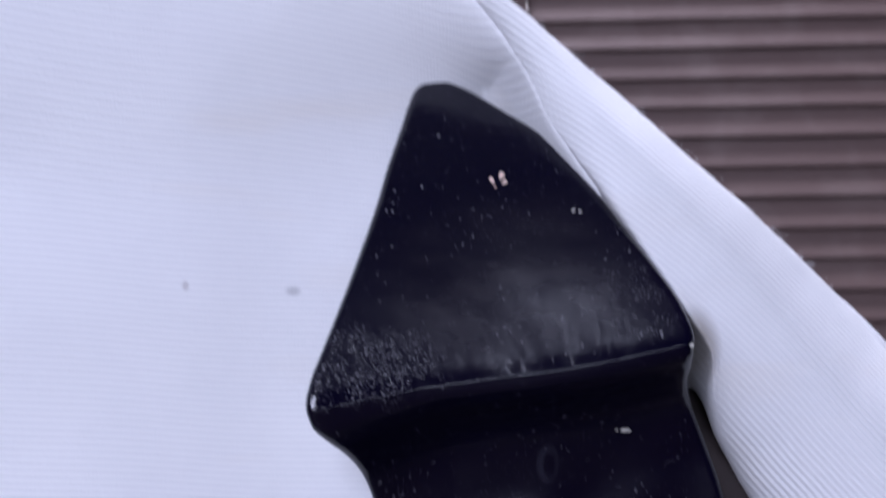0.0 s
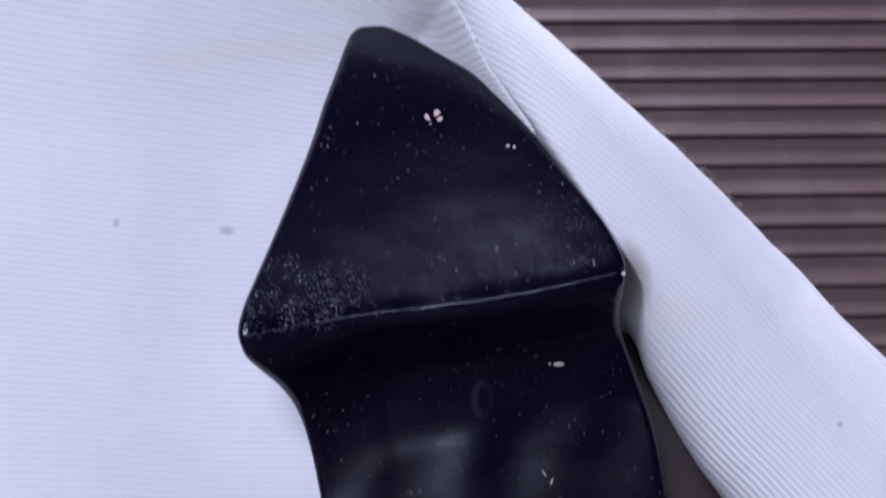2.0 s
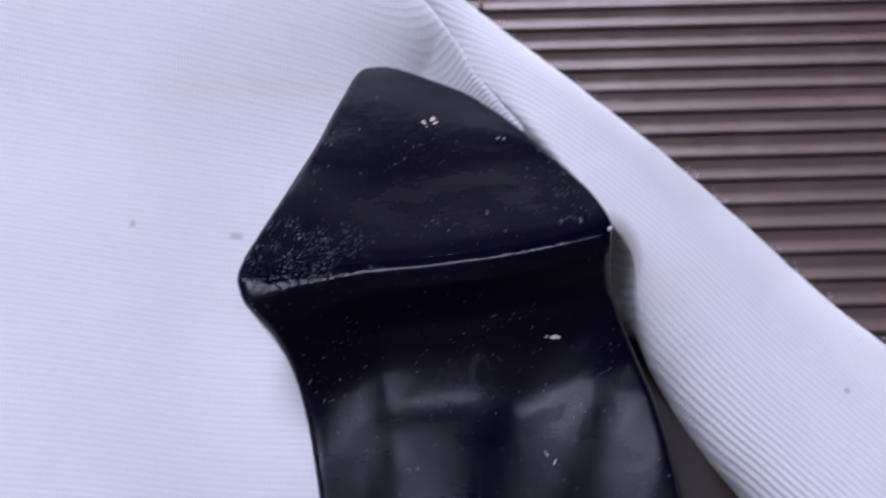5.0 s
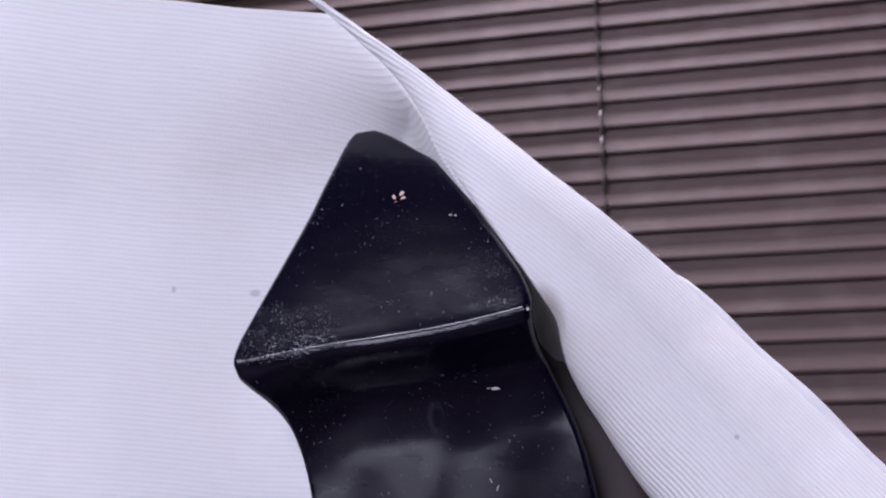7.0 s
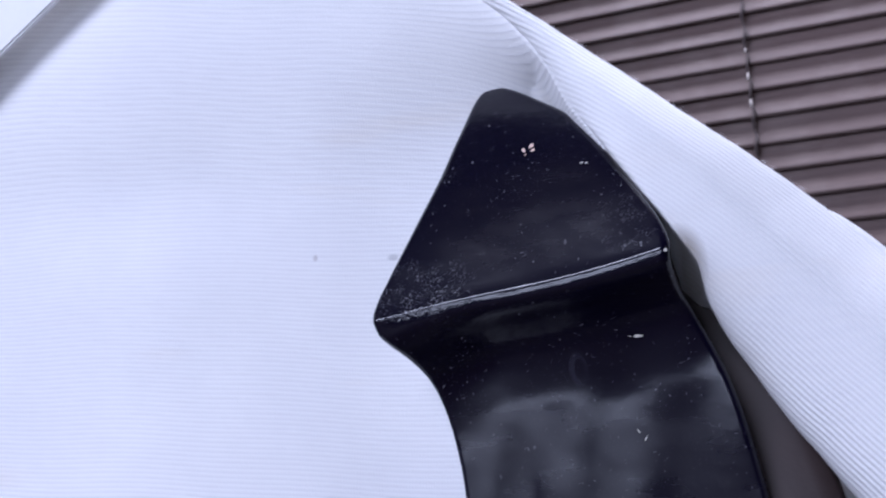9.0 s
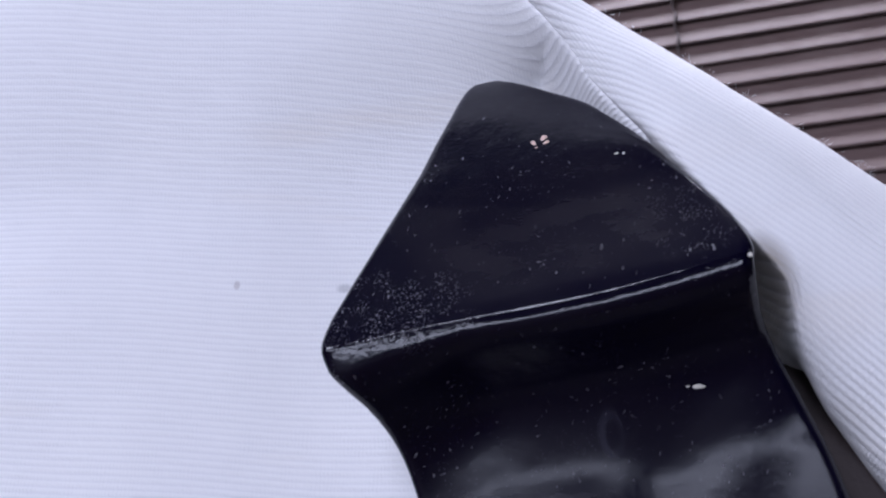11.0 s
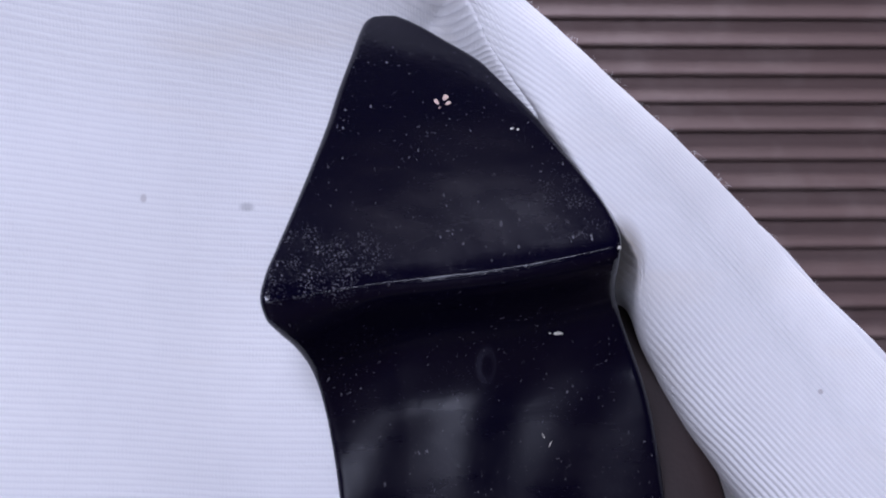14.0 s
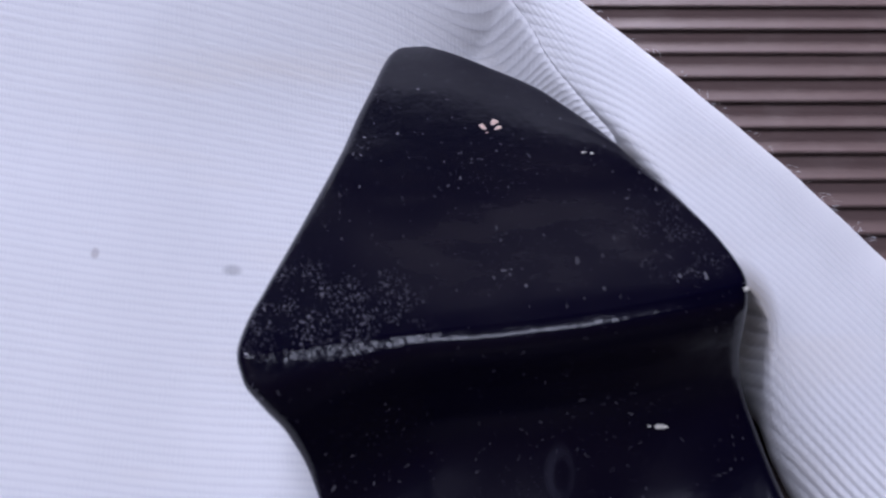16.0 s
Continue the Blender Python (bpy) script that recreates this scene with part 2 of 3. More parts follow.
def spline(x, xs, ys):
    """Smooth monotone-ish curve through stations (xs ascending)."""
    xs, ys = np.asarray(xs, float), np.asarray(ys, float)
    x = np.clip(np.asarray(x, float), xs[0], xs[-1])
    k = np.clip(np.searchsorted(xs, x) - 1, 0, len(xs) - 2)
    h = np.diff(xs)
    s = np.diff(ys) / h
    t = np.zeros(len(xs))
    t[1:-1] = np.where(s[:-1] * s[1:] > 0, 2 * s[:-1] * s[1:] / (s[:-1] + s[1:] + 1e-12 * np.sign(s[:-1] + s[1:] + 1e-30)), 0)
    t[0], t[-1] = s[0], s[-1]
    u = (x - xs[k]) / h[k]
    return (
        (2 * u**3 - 3 * u**2 + 1) * ys[k]
        + (u**3 - 2 * u**2 + u) * h[k] * t[k]
        + (-2 * u**3 + 3 * u**2) * ys[k + 1]
        + (u**3 - u**2) * h[k] * t[k + 1]
    )


# ---------------------------------------------------------------- room
TABLE_Z = 0.75
for name, lo, hi, mat in (
    ("floor", (-2.2, -2.5, -0.1), (2.2, 0.6, 0.0), floor_mat),
    ("ceiling", (-2.2, -2.5, 2.5), (2.2, 0.6, 2.6), ceiling_mat),
    ("wall_north", (-2.2, 0.46, 0.0), (2.2, 0.6, 2.5), wall_mat),
    ("wall_east", (2.1, -2.4, 0.0), (2.2, 0.46, 2.5), wall_mat),
    ("wall_west", (-2.2, -2.4, 0.0), (-2.1, 0.46, 2.5), wall_mat),
):
    tagged(box(name, lo, hi, mat), "plain painted %s of the room" % name.split("_")[0], name.split("_")[0], kind="structure")
# the wall behind the camera, with a high window opening and a low one for the added light
south = tagged(box("wall_south", (-2.2, -2.5, 0.0), (2.2, -2.4, 0.27), wall_mat), "plain painted wall with a window opening and a low opening for an added light", "wall", kind="structure")
for lo, hi in (
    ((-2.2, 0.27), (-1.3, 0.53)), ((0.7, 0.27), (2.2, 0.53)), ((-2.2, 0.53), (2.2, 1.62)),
    ((-2.2, 1.62), (-1.6, 2.28)), ((-0.1, 1.62), (2.2, 2.28)), ((-2.2, 2.28), (2.2, 2.5)),
):
    box("wall_panel", (lo[0], -2.5, lo[1]), (hi[0], -2.4, hi[1]), wall_mat, south)


def make_table():
    t = thing("table", "dark brown wooden table under the cloth", "table", (0, 0, 0))
    box("tabletop", (-1.25, -0.2, TABLE_Z - 0.03), (0.7, 0.25, TABLE_Z), table_mat, t, bevel=0.003)
    for x in (-1.21, 0.62):
        for y in (-0.18, 0.19):
            box("leg", (x, y, 0.0), (x + 0.04, y + 0.04, TABLE_Z - 0.03), table_mat, t, bevel=0.002)
    return t


make_table()


# ---------------------------------------------------------------- venetian blind
def make_blind():
    pitch, front, first = 0.020054, 0.3497, 1.26536
    x0, x1 = -0.9, 0.62
    cord_x = 0.0373
    top = first + 24 * pitch
    blind = thing("venetian_blind", "closed brown slatted venetian blind with a dark ladder cord", "blind", (0, front + 0.02, top + 0.03))
    # one slat: a thin crowned strip, its lip flaring towards the room
    n = 9
    verts, faces = [], []
    for x in (x0, x1):
        for side in (0, 1):
            for i in range(n):
                u = i / (n - 1)
                y = 0.0038 * u + 0.0008 * math.sin(math.pi * u)
                verts.append((x, y + side * 0.0004, 0.0236 * u))
    for i in range(n - 1):
        faces.append((i, 2 * n + i, 2 * n + i + 1, i + 1))
        faces.append((n + i + 1, 3 * n + i + 1, 3 * n + i, n + i))
    faces.append((n, 3 * n, 2 * n, 0))
    faces.append((n - 1, 3 * n - 1, 4 * n - 1, 2 * n - 1))
    mesh = None
    rng = random.Random(5)
    for k in range(-24, 40):
        z = first - k * pitch
        if mesh is None:
            ob = link("slat", verts, faces, slat_mat, blind)
            mesh = ob.data
        else:
            ob = new("slat", mesh)
            ob.parent = blind
            ob.matrix_parent_inverse = Matrix.Translation(blind.location).inverted()
        ob.location = (0, front + rng.uniform(-0.0003, 0.0003), z + rng.uniform(-0.0003, 0.0003))
        ob.rotation_euler = (rng.uniform(-0.02, 0.02), rng.uniform(-0.0006, 0.0006), 0)
    for bx in (x0 + 0.1, x1 - 0.1):
        box("bracket", (bx, front + 0.03, top + 0.028), (bx + 0.03, 0.46, top + 0.052), slat_mat, blind, bevel=0.001)
    bottom = first - 39 * pitch
    box("headrail", (x0, front - 0.005, top + 0.024), (x1, front + 0.03, top + 0.055), slat_mat, blind, bevel=0.001)
    box("bottom_rail", (x0, front - 0.004, bottom - 0.016), (x1, front + 0.014, bottom - 0.002), slat_mat, blind, bevel=0.001)
    for cx in (cord_x, cord_x - 0.55, cord_x + 0.5):
        path, radii = [], []
        steps = int((top - bottom) / (pitch / 8))
        for i in range(steps + 1):
            z = bottom + (top + 0.024 - bottom) * i / steps
            ph = (z - first) / pitch
            path.append((cx + 0.0007 * math.sin(2 * math.pi * ph), front - 0.0028 - 0.0008 * math.cos(2 * math.pi * ph), z))
            radii.append(0.00105 + 0.0004 * math.cos(2 * math.pi * ph))
        v, f = tube(path, radii, 6)
        link("ladder_cord", v, f, cord_mat, blind, "dark twisted ladder cord")
    # pale worn spots where the thread of the cord shows
    for k, s in ((2, 1.0), (3, 1.0), (1, 0.6), (6, 0.5)):
        z = first - (k - 0.45) * pitch
        v, f = tube([(cord_x - 0.0006, front - 0.0046, z - 0.0028 * s), (cord_x - 0.0008, front - 0.0049, z), (cord_x - 0.0004, front - 0.0046, z + 0.0028 * s)], [0.0005, 0.0011 * s, 0.0005], 6)
        link("thread_knot", v, f, bead_mat, blind, "pale thread knot")
    return blind


make_blind()

# ---------------------------------------------------------------- the lacquered carving
LEAN, MID = radians(7.6), (-0.002, 0.9902)


def carving_front(x, h):
    """Depth of the carving's front, in mm, at x along the ridge and h above it."""
    h = h + 1.1 - 0.025 * np.clip(x, -36, 36) + 0.5 * np.sin(x * 0.1)
    head = spline(h, [0, 3, 8, 18, 30, 44, 54, 62, 67], [-97, -96.35, -95, -92.2, -87.7, -81.6, -77.4, -73.6, -70.5])
    head = head + 0.18 * np.sin(x * 0.16 + h * 0.09) * np.clip(h / 12, 0, 1)
    end = np.clip((-x + 2) / 38, 0, 1) ** 1.8
    head = head - 4.5 * end * np.clip(1.3 - h / 40, 0.3, 1)
    g = h * (1 - 0.45 * np.clip((-x - 12) / 20, 0, 1))
    body = spline(-g, [0, 2, 4, 7, 10, 13.5, 18, 23, 29, 42, 62, 100, 260], [-97, -96.4, -94.2, -89, -84.6, -81.4, -79, -77, -75.6, -72.8, -68.6, -63, -58])
    body = body - 4.5 * end * np.clip(1 + h / 14, 0, 1)
    tilt = 0.08 * (x - 8) * np.clip(-h / 60, 0, 1) - 0.03 * np.clip(-h - 20, 0, 60) * np.cos((x - 6) * 0.135)
    wave = (0.95 * np.cos((x + 36 + 0.12 * h) * 0.137) + 0.3 * np.sin(x * 0.31 - h * 0.13)) * np.clip((-h - 12) / 15, 0, 1)
    return np.where(h > 0, head, body + tilt + wave)


def carving_edges(h):
    left = spline(h, [-260, -100, -60, -38, -28, -20, -15, -11, -8, -5, -1.5, 3, 9, 17.5, 28, 36, 45.5, 54, 60, 63.6, 65],
                  [-33, -30.5, -28.5, -27.8, -28, -28.6, -29.6, -31.5, -34, -36, -36.5, -35.3, -32.4, -28.2, -23.4, -20, -16.4, -12.7, -10.2, -8.2, -5.6])
    right = spline(h, [-260, -100, -47, -37, -27, -18, -12, -6, -2, 1.5, 7.5, 16, 25, 36, 47, 55, 60, 63.4, 65],
                   [45, 43.5, 42.6, 42, 40.6, 38.4, 36.6, 35.2, 35.4, 36.1, 35, 31.7, 27.6, 23, 16.6, 9, 4, 0, -2.4])
    return left, right


def carving_point(x, h, proud=0.0):
    y = float(carving_front(np.array(x), np.array(h))) - proud
    c, s = math.cos(LEAN), math.sin(LEAN)
    return Vector((MID[0] + (x * c - h * s) / 1000, y / 1000, MID[1] + (x * s + h * c) / 1000))


def make_carving():
    ob = thing("carving", "glossy black lacquered wooden carving, dusty and chipped, leaning on white cloth", "carving", (0, -0.07, TABLE_Z))
    hs = np.concatenate([np.linspace(-260, -60, 24)[:-1], np.linspace(-60, -14, 47)[:-1], np.linspace(-14, 4, 55)[:-1], np.linspace(4, 54, 51)[:-1], np.linspace(54, 65, 34)])
    left, right = carving_edges(hs)
    n, nb = 64, 14
    th = np.linspace(-math.pi / 2, math.pi / 2, n)
    c, s = math.cos(LEAN), math.sin(LEAN)
    verts = []
    for h, a, b in zip(hs, left, right):
        x = (a + b) / 2 + (b - a) / 2 * np.sin(th)
        y = carving_front(x, np.full(n, h))
        r = min(1.9, (b - a) / 2)
        de = np.clip(np.minimum(x - a, b - x) / r, 0, 1)
        y = y + r * (1 - np.sqrt(np.clip(1 - (1 - de) ** 2, 0, 1)))
        back = max(min(-58, -57 - 0.2 * h), -68)
        back = max(back, y.max() + 1.0)
        xb = np.linspace(b, a, nb + 2)[1:-1]
        inset = 1.5
        xb = np.clip(xb, a + inset, b - inset) if b - a > 4 else xb
        yb = back + 0 * xb
        for X, Y in zip(np.r_[x, xb], np.r_[y, yb]):
            z = MID[1] + (X * s + h * c) / 1000
            verts.append((MID[0] + (X * c - h * s) / 1000, Y / 1000, max(z, TABLE_Z + 0.0005)))
    cols = n + nb
    faces = grid_faces(len(hs), cols, True)
    faces += [tuple(range(cols))[::-1], tuple(range((len(hs) - 1) * cols, len(hs) * cols))]
    body = link("carved_body", verts, faces, lacquer, ob)
    bm = bmesh.new()
    bm.from_mesh(body.data)
    bmesh.ops.recalc_face_normals(bm, faces=bm.faces)
    bm.to_mesh(body.data)
    bm.free()
    # brown piece added in place of the shade between carving and fold, wider than the front
    rows = np.linspace(-200, 26, 60)
    verts = []
    for h in rows:
        reach = float(carving_edges(np.array([h]))[1][0] + np.interp(-h, [-26, -10, 0, 10, 30, 60, 200], [0.5, 3.5, 7.5, 11, 13.5, 16.5, 21]))
        for X, Y in ((5, -62), (reach - 6, -62), (reach - 1.5, -60.5), (reach, -58), (reach - 1, -52), (5, -48)):
            verts.append((MID[0] + (X * c - h * s) / 1000, Y / 1000, max(MID[1] + (X * s + h * c) / 1000, TABLE_Z + 0.0005)))
    faces = grid_faces(len(rows), 6, True) + [(5, 4, 3, 2, 1, 0), tuple(range(59 * 6, 60 * 6))]
    piece = link("shade_piece", verts, faces, shade_mat, ob, "dark brown piece added in place of the shade beside the carving")
    bm = bmesh.new()
    bm.from_mesh(piece.data)
    bmesh.ops.recalc_face_normals(bm, faces=bm.faces)
    bm.to_mesh(piece.data)
    bm.free()
    # chips where the lacquer has come away
    rng = random.Random(3)
    for (x, h, w, t, turn, mat) in (
        (6.3, 39.0, 2.0, 1.4, 70, chip_mat), (4.2, 38.2, 1.8, 0.9, 115, chip_mat), (6.6, 37.4, 1.4, 1.0, 20, chip_mat),
        (4.6, 36.6, 0.6, 0.3, 20, chip_mat), (18.9, 29.0, 0.9, 0.5, 10, chip_pale), (20.1, 28.6, 0.6, 0.5, 60, chip_pale),
        (22.8, -15.0, 2.2, 0.65, -4, chip_pale), (21.0, -14.7, 0.6, 0.3, 0, chip_pale), (35.0, -0.6, 0.9, 0.7, 0, chip_pale),
        (18.5, -38.0, 1.6, 0.25, 55, chip_pale), (17.2, -36.0, 1.4, 0.22, 110, chip_pale),
    ):
        k = 9
        pts = []
        for i in range(k):
            a = 2 * math.pi * i / k
            q = rng.uniform(0.65, 1.15)
            u, v = w / 2 * q * math.cos(a), t / 2 * q * math.sin(a)
            cu, su = math.cos(radians(turn)), math.sin(radians(turn))
            pts.append((x + u * cu - v * su, h + u * su + v * cu))
        verts = [carving_point(p, q, 0.12) for p, q in pts] + [carving_point(p, q, -0.3) for p, q in pts]
        faces = [tuple(range(k))] + [(i, i + k, (i + 1) % k + k, (i + 1) % k) for i in range(k)]
        link("chip", verts, faces, mat, ob, "small pale chip of bare wood", smooth=False)
    return ob


make_carving()

# ---------------------------------------------------------------- the draped cloth
AXIS, PERP, START = np.array([0.682, -0.731]), np.array([-0.731, -0.682]), np.array([12.4, 1060.4])
# stations a mm along the fold: outer edge (offset, depth), inner edge (offset, depth), swelling between them
FOLD_A = [-52, -36, -18, 0, 15, 31, 50, 62, 67, 71, 75, 83, 92, 104, 122, 160, 320]
FOLD_OUT = [10.2, 8.2, 5.6, 3.5, 2.0, 0.5, -1.6, -2.9, -3.4, -3.7, -3.8, -3.9, -3.8, -3.4, -3.0, -2.0, -1]
FOLD_OUT_Y = [-91, -90.5, -88.6, -86, -84, -82, -78.5, -75.8, -74.6, -73.6, -72.8, -71.4, -70, -69.5, -69, -68, -66]
FOLD_IN = [11.4, 9.9, 9.4, 11.8, 16.6, 19.8, 23.4, 25.6, 26.8, 29.8, 32.4, 35, 36.8, 39.4, 42, 47, 70]
FOLD_IN_Y = [-89.5, -88.3, -86.6, -85, -85.4, -86.5, -86.5, -86, -84.5, -80.5, -76, -69, -65, -63, -62, -60, -58]
FOLD_MID = [11.4, 9.9, 9.4, 11.8, 16.6, 20.4, 25.2, 28.4, 29.8, 30.9, 32, 34.3, 36.8, 39.4, 42, 47, 70]
FOLD_MID_Y = [-89.5, -88.3, -86.6, -85, -84.2, -82.5, -78.5, -75.5, -74.2, -73, -71.8, -69, -66.4, -64, -62, -60, -58]
FOLD_SWELL = [0.5, 0.9, 1.7, 3.6, 6.0, 8.4, 10.8, 12.0, 12.4, 12.7, 13, 13.6, 14.2, 14.8, 15.4, 16, 17]


def fold_at(a):
    return [spline(a, FOLD_A, v) for v in (FOLD_OUT, FOLD_OUT_Y, FOLD_IN, FOLD_IN_Y, FOLD_SWELL)]


def fold_edge(a):
    """Outer edge of the fold, x and z in mm, a mm along it."""
    return START + AXIS * a + PERP * float(fold_at(a)[0])


def edge_line(which):
    """Heights and x of the fold's outer (0) or inner (2) edge, heights ascending."""
    a = np.linspace(320, -52, 190)
    r = fold_at(a)[which]
    return START[1] + AXIS[1] * a + PERP[1] * r, START[0] + AXIS[0] * a + PERP[0] * r


OUTER, INNER = edge_line(0), edge_line(2)


def edge_x(z):
    """x of the fold's outer edge at height z, in mm."""
    return np.interp(z, *OUTER)


def sheet_depth(x, z):
    """Depth of the cloth behind the carving, in mm, and how far it is from joining the fold, 0 to 1."""
    low = spline(x, [-320, -120, -96, -67, -45, -20, 10, 30, 48, 80, 200], [-90, -86, -82.5, -76.5, -71, -67, -56, -36, -6, 10, 14])
    high = spline(x, [-320, -120, -67, -45, -30, -14, 0, 30, 200], [-86, -81, -75.5, -70.5, -67, -64, -62.5, -60, -60])
    f = np.clip((z - 1000) / 45, 0, 1)
    f = f * f * (3 - 2 * f)
    over = z - CREASE - 0.04 * x
    lean = 15 * (1 - np.exp(-5 * np.log1p(np.exp(np.clip(over / 5, -30, 30))) / 36))
    y = low * (1 - f) + high * f - lean * np.clip((30 - x) / 40, 0, 1)
    # the cloth swings forward into the fold
    a = (x - START[0]) * AXIS[0] + (z - START[1]) * AXIS[1]
    r = (x - START[0]) * PERP[0] + (z - START[1]) * PERP[1]
    _, _, inner, inner_y, _ = fold_at(np.clip(a, -52, 320))
    wide = 4.6 + 0.6 * np.clip(-a - 4, 0, 40)
    g = np.exp(-np.clip((r - inner) / wide, 0, 9) ** 1.5) * np.clip((54 - a) / 24, 0, 1)
    y = y * (1 - g) + (inner_y + 0.1) * g
    return y + (0.35 * np.sin(x * 0.03 + z * 0.05) + 0.25 * np.sin(z * 0.09 - x * 0.02)) * (1 - g), 1 - g


CREASE = 1036.0


def set_threads(ob, pairs):
    """Stores where each vertex lies along and across the ribs, in mm."""
    at = ob.data.attributes.new("thread", "FLOAT_VECTOR", "POINT")
    flat = np.zeros((len(ob.data.vertices), 3))
    flat[: len(pairs), :2] = pairs
    at.data.foreach_set("vector", flat.ravel())


def rib(v, pitch):
    return np.abs(np.sin(np.pi * v / pitch))


def make_cloth_thing():
    ob = thing("draped_cloth", "white ribbed cotton cloth standing draped with a thick rolled fold", "cloth", (-0.1, -0.05, TABLE_Z))
    # flat part: each row runs along the ribs
    pitch = RIB
    vs = np.arange(742, 1078.2, pitch / 6)
    us = 1 - (1 - np.linspace(0, 1, 150)) ** 1.8
    verts, threads = [], []
    for v in vs:
        tilt = 0.06 + 0.145 * min(max((v - 1000) / 82, 0), 1) ** 1.5
        right = edge_x(v) + 4
        x = -300 + (right + 300) * us
        d = np.clip((edge_x(v) - 4 - x) / 30, 0, 3)
        bend = 10.0 * np.exp(-d * d * 1.6) * np.clip((v - 1005) / 30, 0, 1) * np.clip((1082 - v) / 30, 0, 1)
        z = v - tilt * np.minimum(x, 40) - bend + 0.5 * np.sin(x * 0.045 + v * 0.02) + 0.25 * np.sin(x * 0.12 + v * 0.05)
        near_in = np.clip((z - 1012) / 16, 0, 1)
        inside = np.minimum(np.interp(z, *INNER) + 10, edge_x(z) - 1.5)
        x = np.minimum(x, inside * near_in + (edge_x(z) - 1.5) * (1 - near_in))
        y, free = sheet_depth(x, z)
        y = y - 0.24 * free * rib(v, pitch) * (0.75 + 0.25 * np.sin(x * 0.31 + v * 1.7) * np.sin(x * 0.07 - v * 0.9))
        z = np.maximum(z, TABLE_Z * 1000 + 0.5)
        threads += [(q, v) for q in x]
        verts += list(zip(x / 1000, y / 1000, z / 1000))
    # turned-over top edge
    last = np.array(verts[-len(us):])
    for dy, dz in ((0.0012, 0.0006), (0.003, 0.0004), (0.006, -0.002), (0.018, -0.02)):
        verts += [(q[0] - 0.0005, q[1] + dy, q[2] + dz) for q in last]
    threads += threads[-len(us):] * 4
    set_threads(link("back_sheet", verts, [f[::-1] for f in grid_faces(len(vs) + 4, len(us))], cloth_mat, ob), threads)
    # the rolled fold: an open scroll along the slanting edge
    threads = []
    aa = np.concatenate([np.linspace(-52, 140, 130)[:-1], np.linspace(140, 300, 30)])
    verts = []
    for a in aa:
        out, out_y, inn, inn_y, swell = (float(v) for v in fold_at(a))
        under = float(np.interp(a, [-20, 0, 30, 50, 62, 68, 78], [-1, 0.5, 1, 3, 7, 6, -9]))
        deep = float(np.interp(a, [-52, -30, -10, 10, 50, 68, 80], [2, 8, 20, 28, 28, 24, 14]))
        # behind the outer edge, across the front, and round the inner edge to the back
        back = np.linspace(1, 0, 50)[:-1]
        front = np.linspace(0, 1, 230)
        turn = np.linspace(0, 1, 52)[1:]
        u = (1 - np.cos(np.pi * front)) / 2
        base = float(spline(a, FOLD_A, FOLD_MID))
        base_y = float(spline(a, FOLD_A, FOLD_MID_Y))
        lip = u**7
        soft = np.where(u < 0.5, 1.0, np.clip((34 - a) / 20, 0, 1) * np.clip(2 * u - 1, 0, 1))
        bulge = np.sin(np.pi * front) ** 0.85 * (1 - soft) + np.sin(np.pi * u) * soft
        r = np.concatenate([out + 0.6 * (inn - out) * (1 - np.cos(np.pi / 2 * back)), out + (base - out) * u + (inn - base) * lip, inn + under * turn**1.6])
        y = np.concatenate([
            out_y + min(6.0, 0.8 + 0.4 * swell) * np.sin(np.pi / 2 * back),
            out_y + (base_y - out_y) * u + (inn_y - base_y) * lip - swell * bulge,
            inn_y + deep * turn**0.8,
        ])
        arc = np.concatenate([[0], np.cumsum(np.hypot(np.diff(r), np.diff(y)))])
        arc = arc - arc[50]
        show = np.concatenate([0 * back, np.clip(np.sin(np.pi * front) * 1.6, 0, 1), 0.5 * turn])
        flat = np.maximum(r - out, 0) * np.where(np.arange(len(r)) < 49, -1, 1)
        across = flat * 1.15 + 0.2 * (arc - flat) + 0.3 * np.sin(a * 0.05)
        threads += [(a, q) for q in across]
        lift = 0.34 * rib(across, pitch) * show
        slope = np.hypot(np.gradient(r), np.gradient(y)) + 1e-9
        y, r = y - lift * np.gradient(r) / slope, r + lift * np.gradient(y) / slope
        y = y + 0.3 * np.sin(a * 0.11 + r * 0.08) * show
        r = r + 0.1 * np.sin(a * 0.21) + 0.05 * np.sin(a * 0.53 + 2)
        x, z = START[0] + AXIS[0] * a + PERP[0] * r, START[1] + AXIS[1] * a + PERP[1] * r
        verts += list(zip(x / 1000, y / 1000, np.maximum(z / 1000, TABLE_Z + 0.0005)))
    n = len(r)
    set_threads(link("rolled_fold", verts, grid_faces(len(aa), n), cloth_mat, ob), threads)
    # second layer whose edge shows behind the fold
    path, radii = [], []
    for a in np.linspace(66, 300, 110):
        o = fold_edge(a) - PERP * (float(np.interp(a, [66, 78, 92, 300], [-3.0, 0.2, 0.9, 0.6])) + 0.35 * math.sin(a * 0.17))
        path.append((o[0] / 1000, -0.0655, max(o[1] / 1000, TABLE_Z + 0.004)))
        radii.append(0.0017)
    v, f = tube(path, radii, 10)
    link("hem", v, f, cloth_mat, ob)
    # loose fibres along the edge of the fold
    rng = random.Random(8)
    verts, faces = [], []
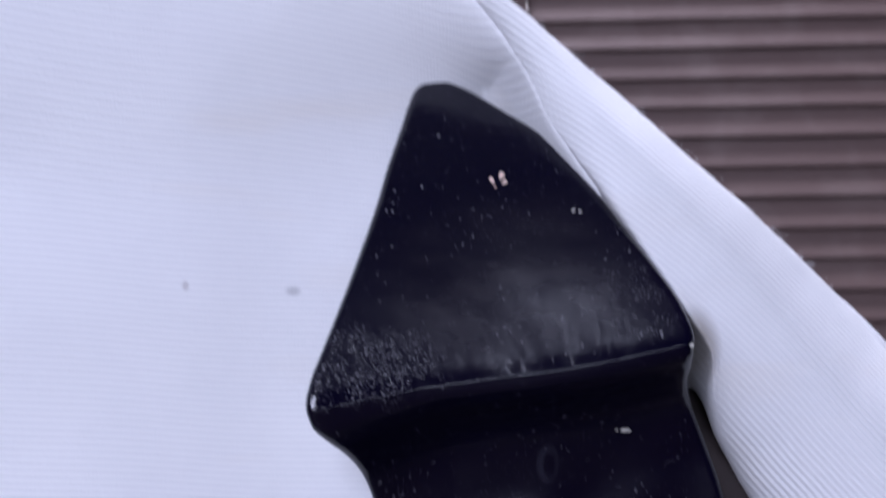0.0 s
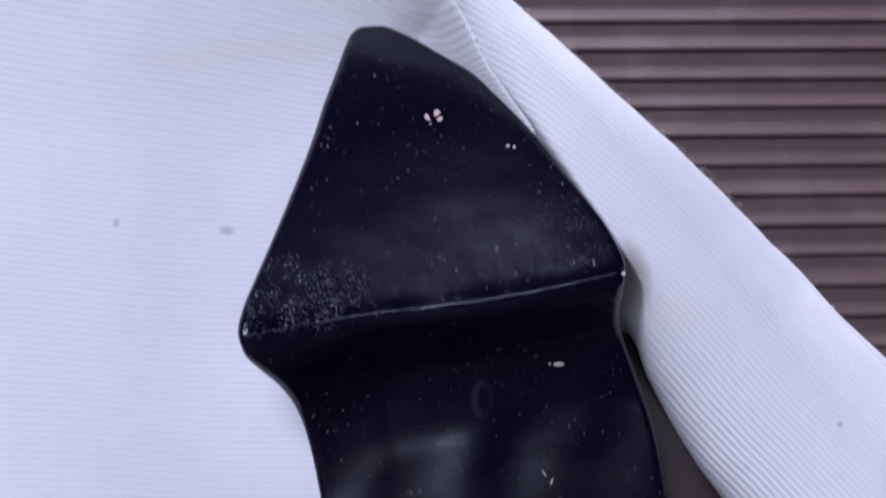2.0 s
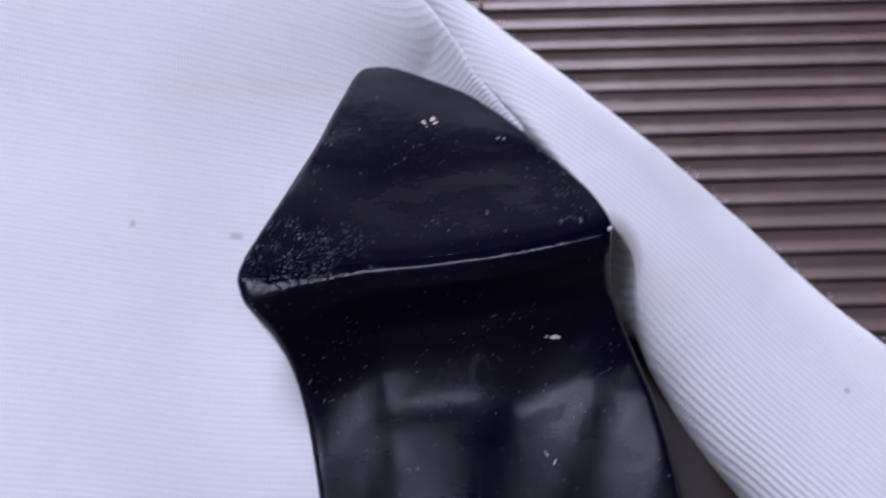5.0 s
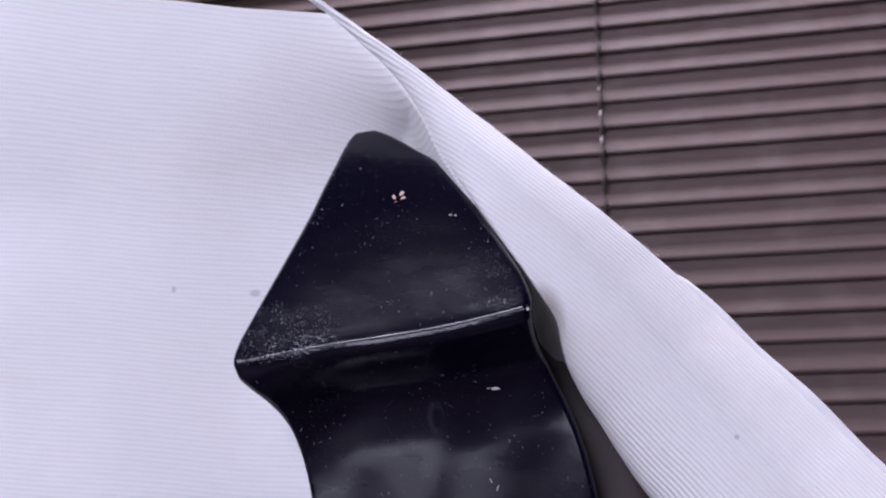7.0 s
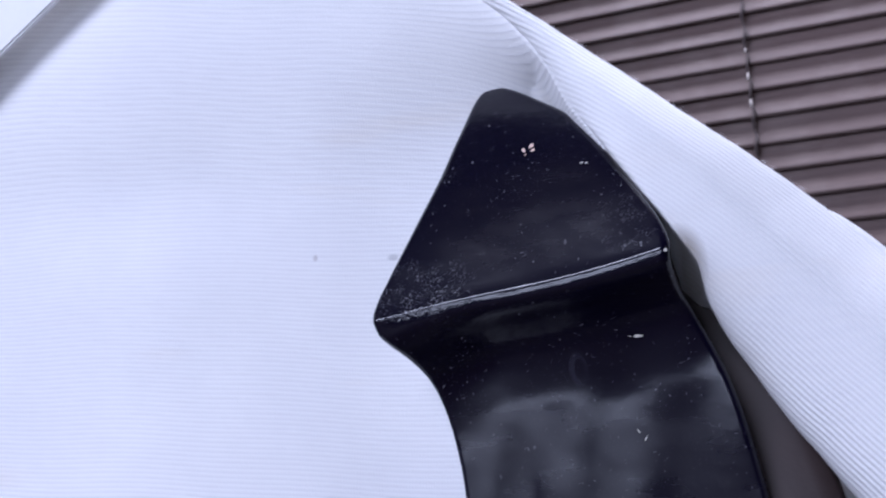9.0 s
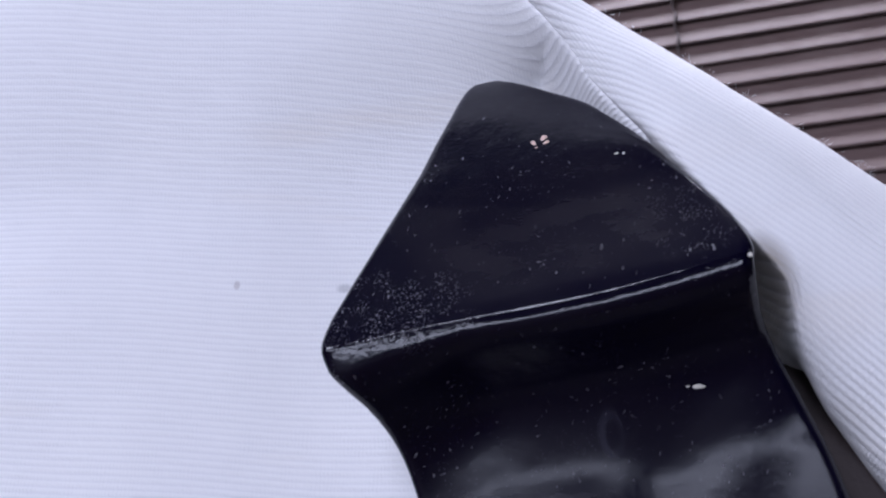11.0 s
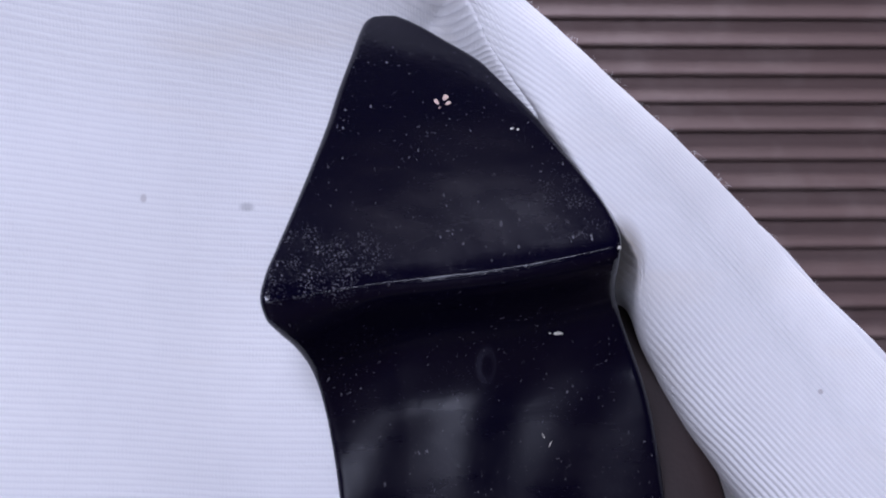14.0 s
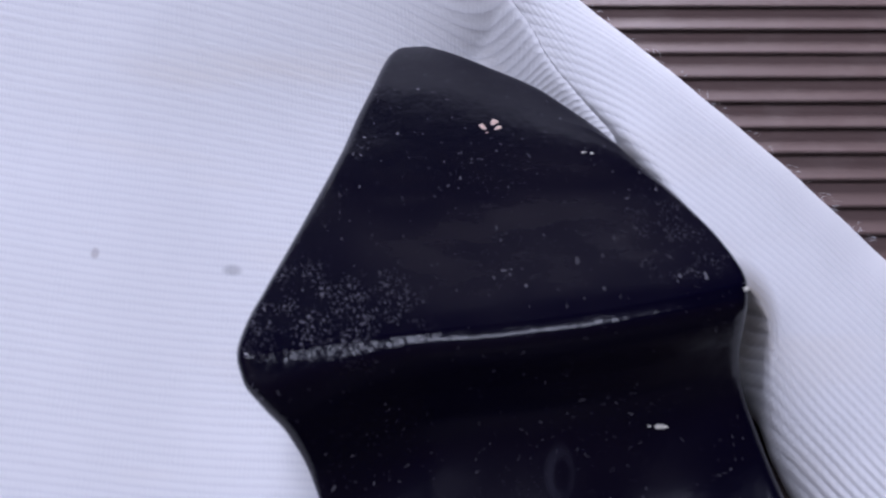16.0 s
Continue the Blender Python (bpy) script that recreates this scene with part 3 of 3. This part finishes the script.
    for i in range(260):
        a = rng.uniform(-45, 140)
        o = fold_edge(a)
        out = -PERP * rng.uniform(0.4, 1.1) + AXIS * rng.uniform(-0.9, 0.9)
        y = float(fold_at(a)[1]) + rng.uniform(-3, 2)
        p = o + PERP * 0.4
        m = p + out * 0.6 + AXIS * rng.uniform(-0.3, 0.3)
        q = p + out
        t = 0.03
        k = len(verts)
        for (c, wd) in ((p, t), (m, t), (q, t * 0.4)):
            verts += [((c[0] - wd) / 1000, y / 1000, (c[1] - wd) / 1000), ((c[0] + wd) / 1000, y / 1000, (c[1] + wd) / 1000), (c[0] / 1000, (y + 2 * wd) / 1000, c[1] / 1000)]
        for u in (0, 3):
            for j in range(3):
                faces.append((k + u + j, k + u + (j + 1) % 3, k + u + 3 + (j + 1) % 3, k + u + 3 + j))
    tagged(link("loose_fibres", verts, faces, cloth_mat, ob), kind="stuff")
    return ob


make_cloth_thing()


# ---------------------------------------------------------------- boards behind the cloth
def make_board(name, label, mat, y, edge, up, size):
    """A square board standing on its corner, its lower edge running along the slope up."""
    ux, uz = math.cos(up), math.sin(up)
    k = (TABLE_Z - edge[1]) / uz
    cx, cz = edge[0] + ux * k, TABLE_Z
    t = 0.002
    verts = []
    for yy in (y, y + t):
        for a, b in ((0, 0), (size, 0), (size, size), (0, size)):
            verts.append((cx + ux * a - uz * b, yy, cz + uz * a + ux * b))
    faces = [(0, 1, 2, 3), (7, 6, 5, 4), (0, 4, 5, 1), (1, 5, 6, 2), (2, 6, 7, 3), (3, 7, 4, 0)]
    ob = link(name, verts, faces, mat, None, smooth=False)
    bm = bmesh.new()
    bm.from_mesh(ob.data)
    bmesh.ops.bevel(bm, geom=bm.edges[:], offset=0.0006, segments=2, affect="EDGES")
    bm.to_mesh(ob.data)
    bm.free()
    return tagged(ob, label, "board")


make_board("white_board", "plain white board standing on its corner before the cloth", white_mat, -0.104, (-0.1383, 1.0975), radians(35.3), 0.7)
make_board("cyan_board", "bright cyan board standing on its corner before a white board", cyan_mat, -0.111, (-0.1742, 1.1121), radians(35.3), 0.7)
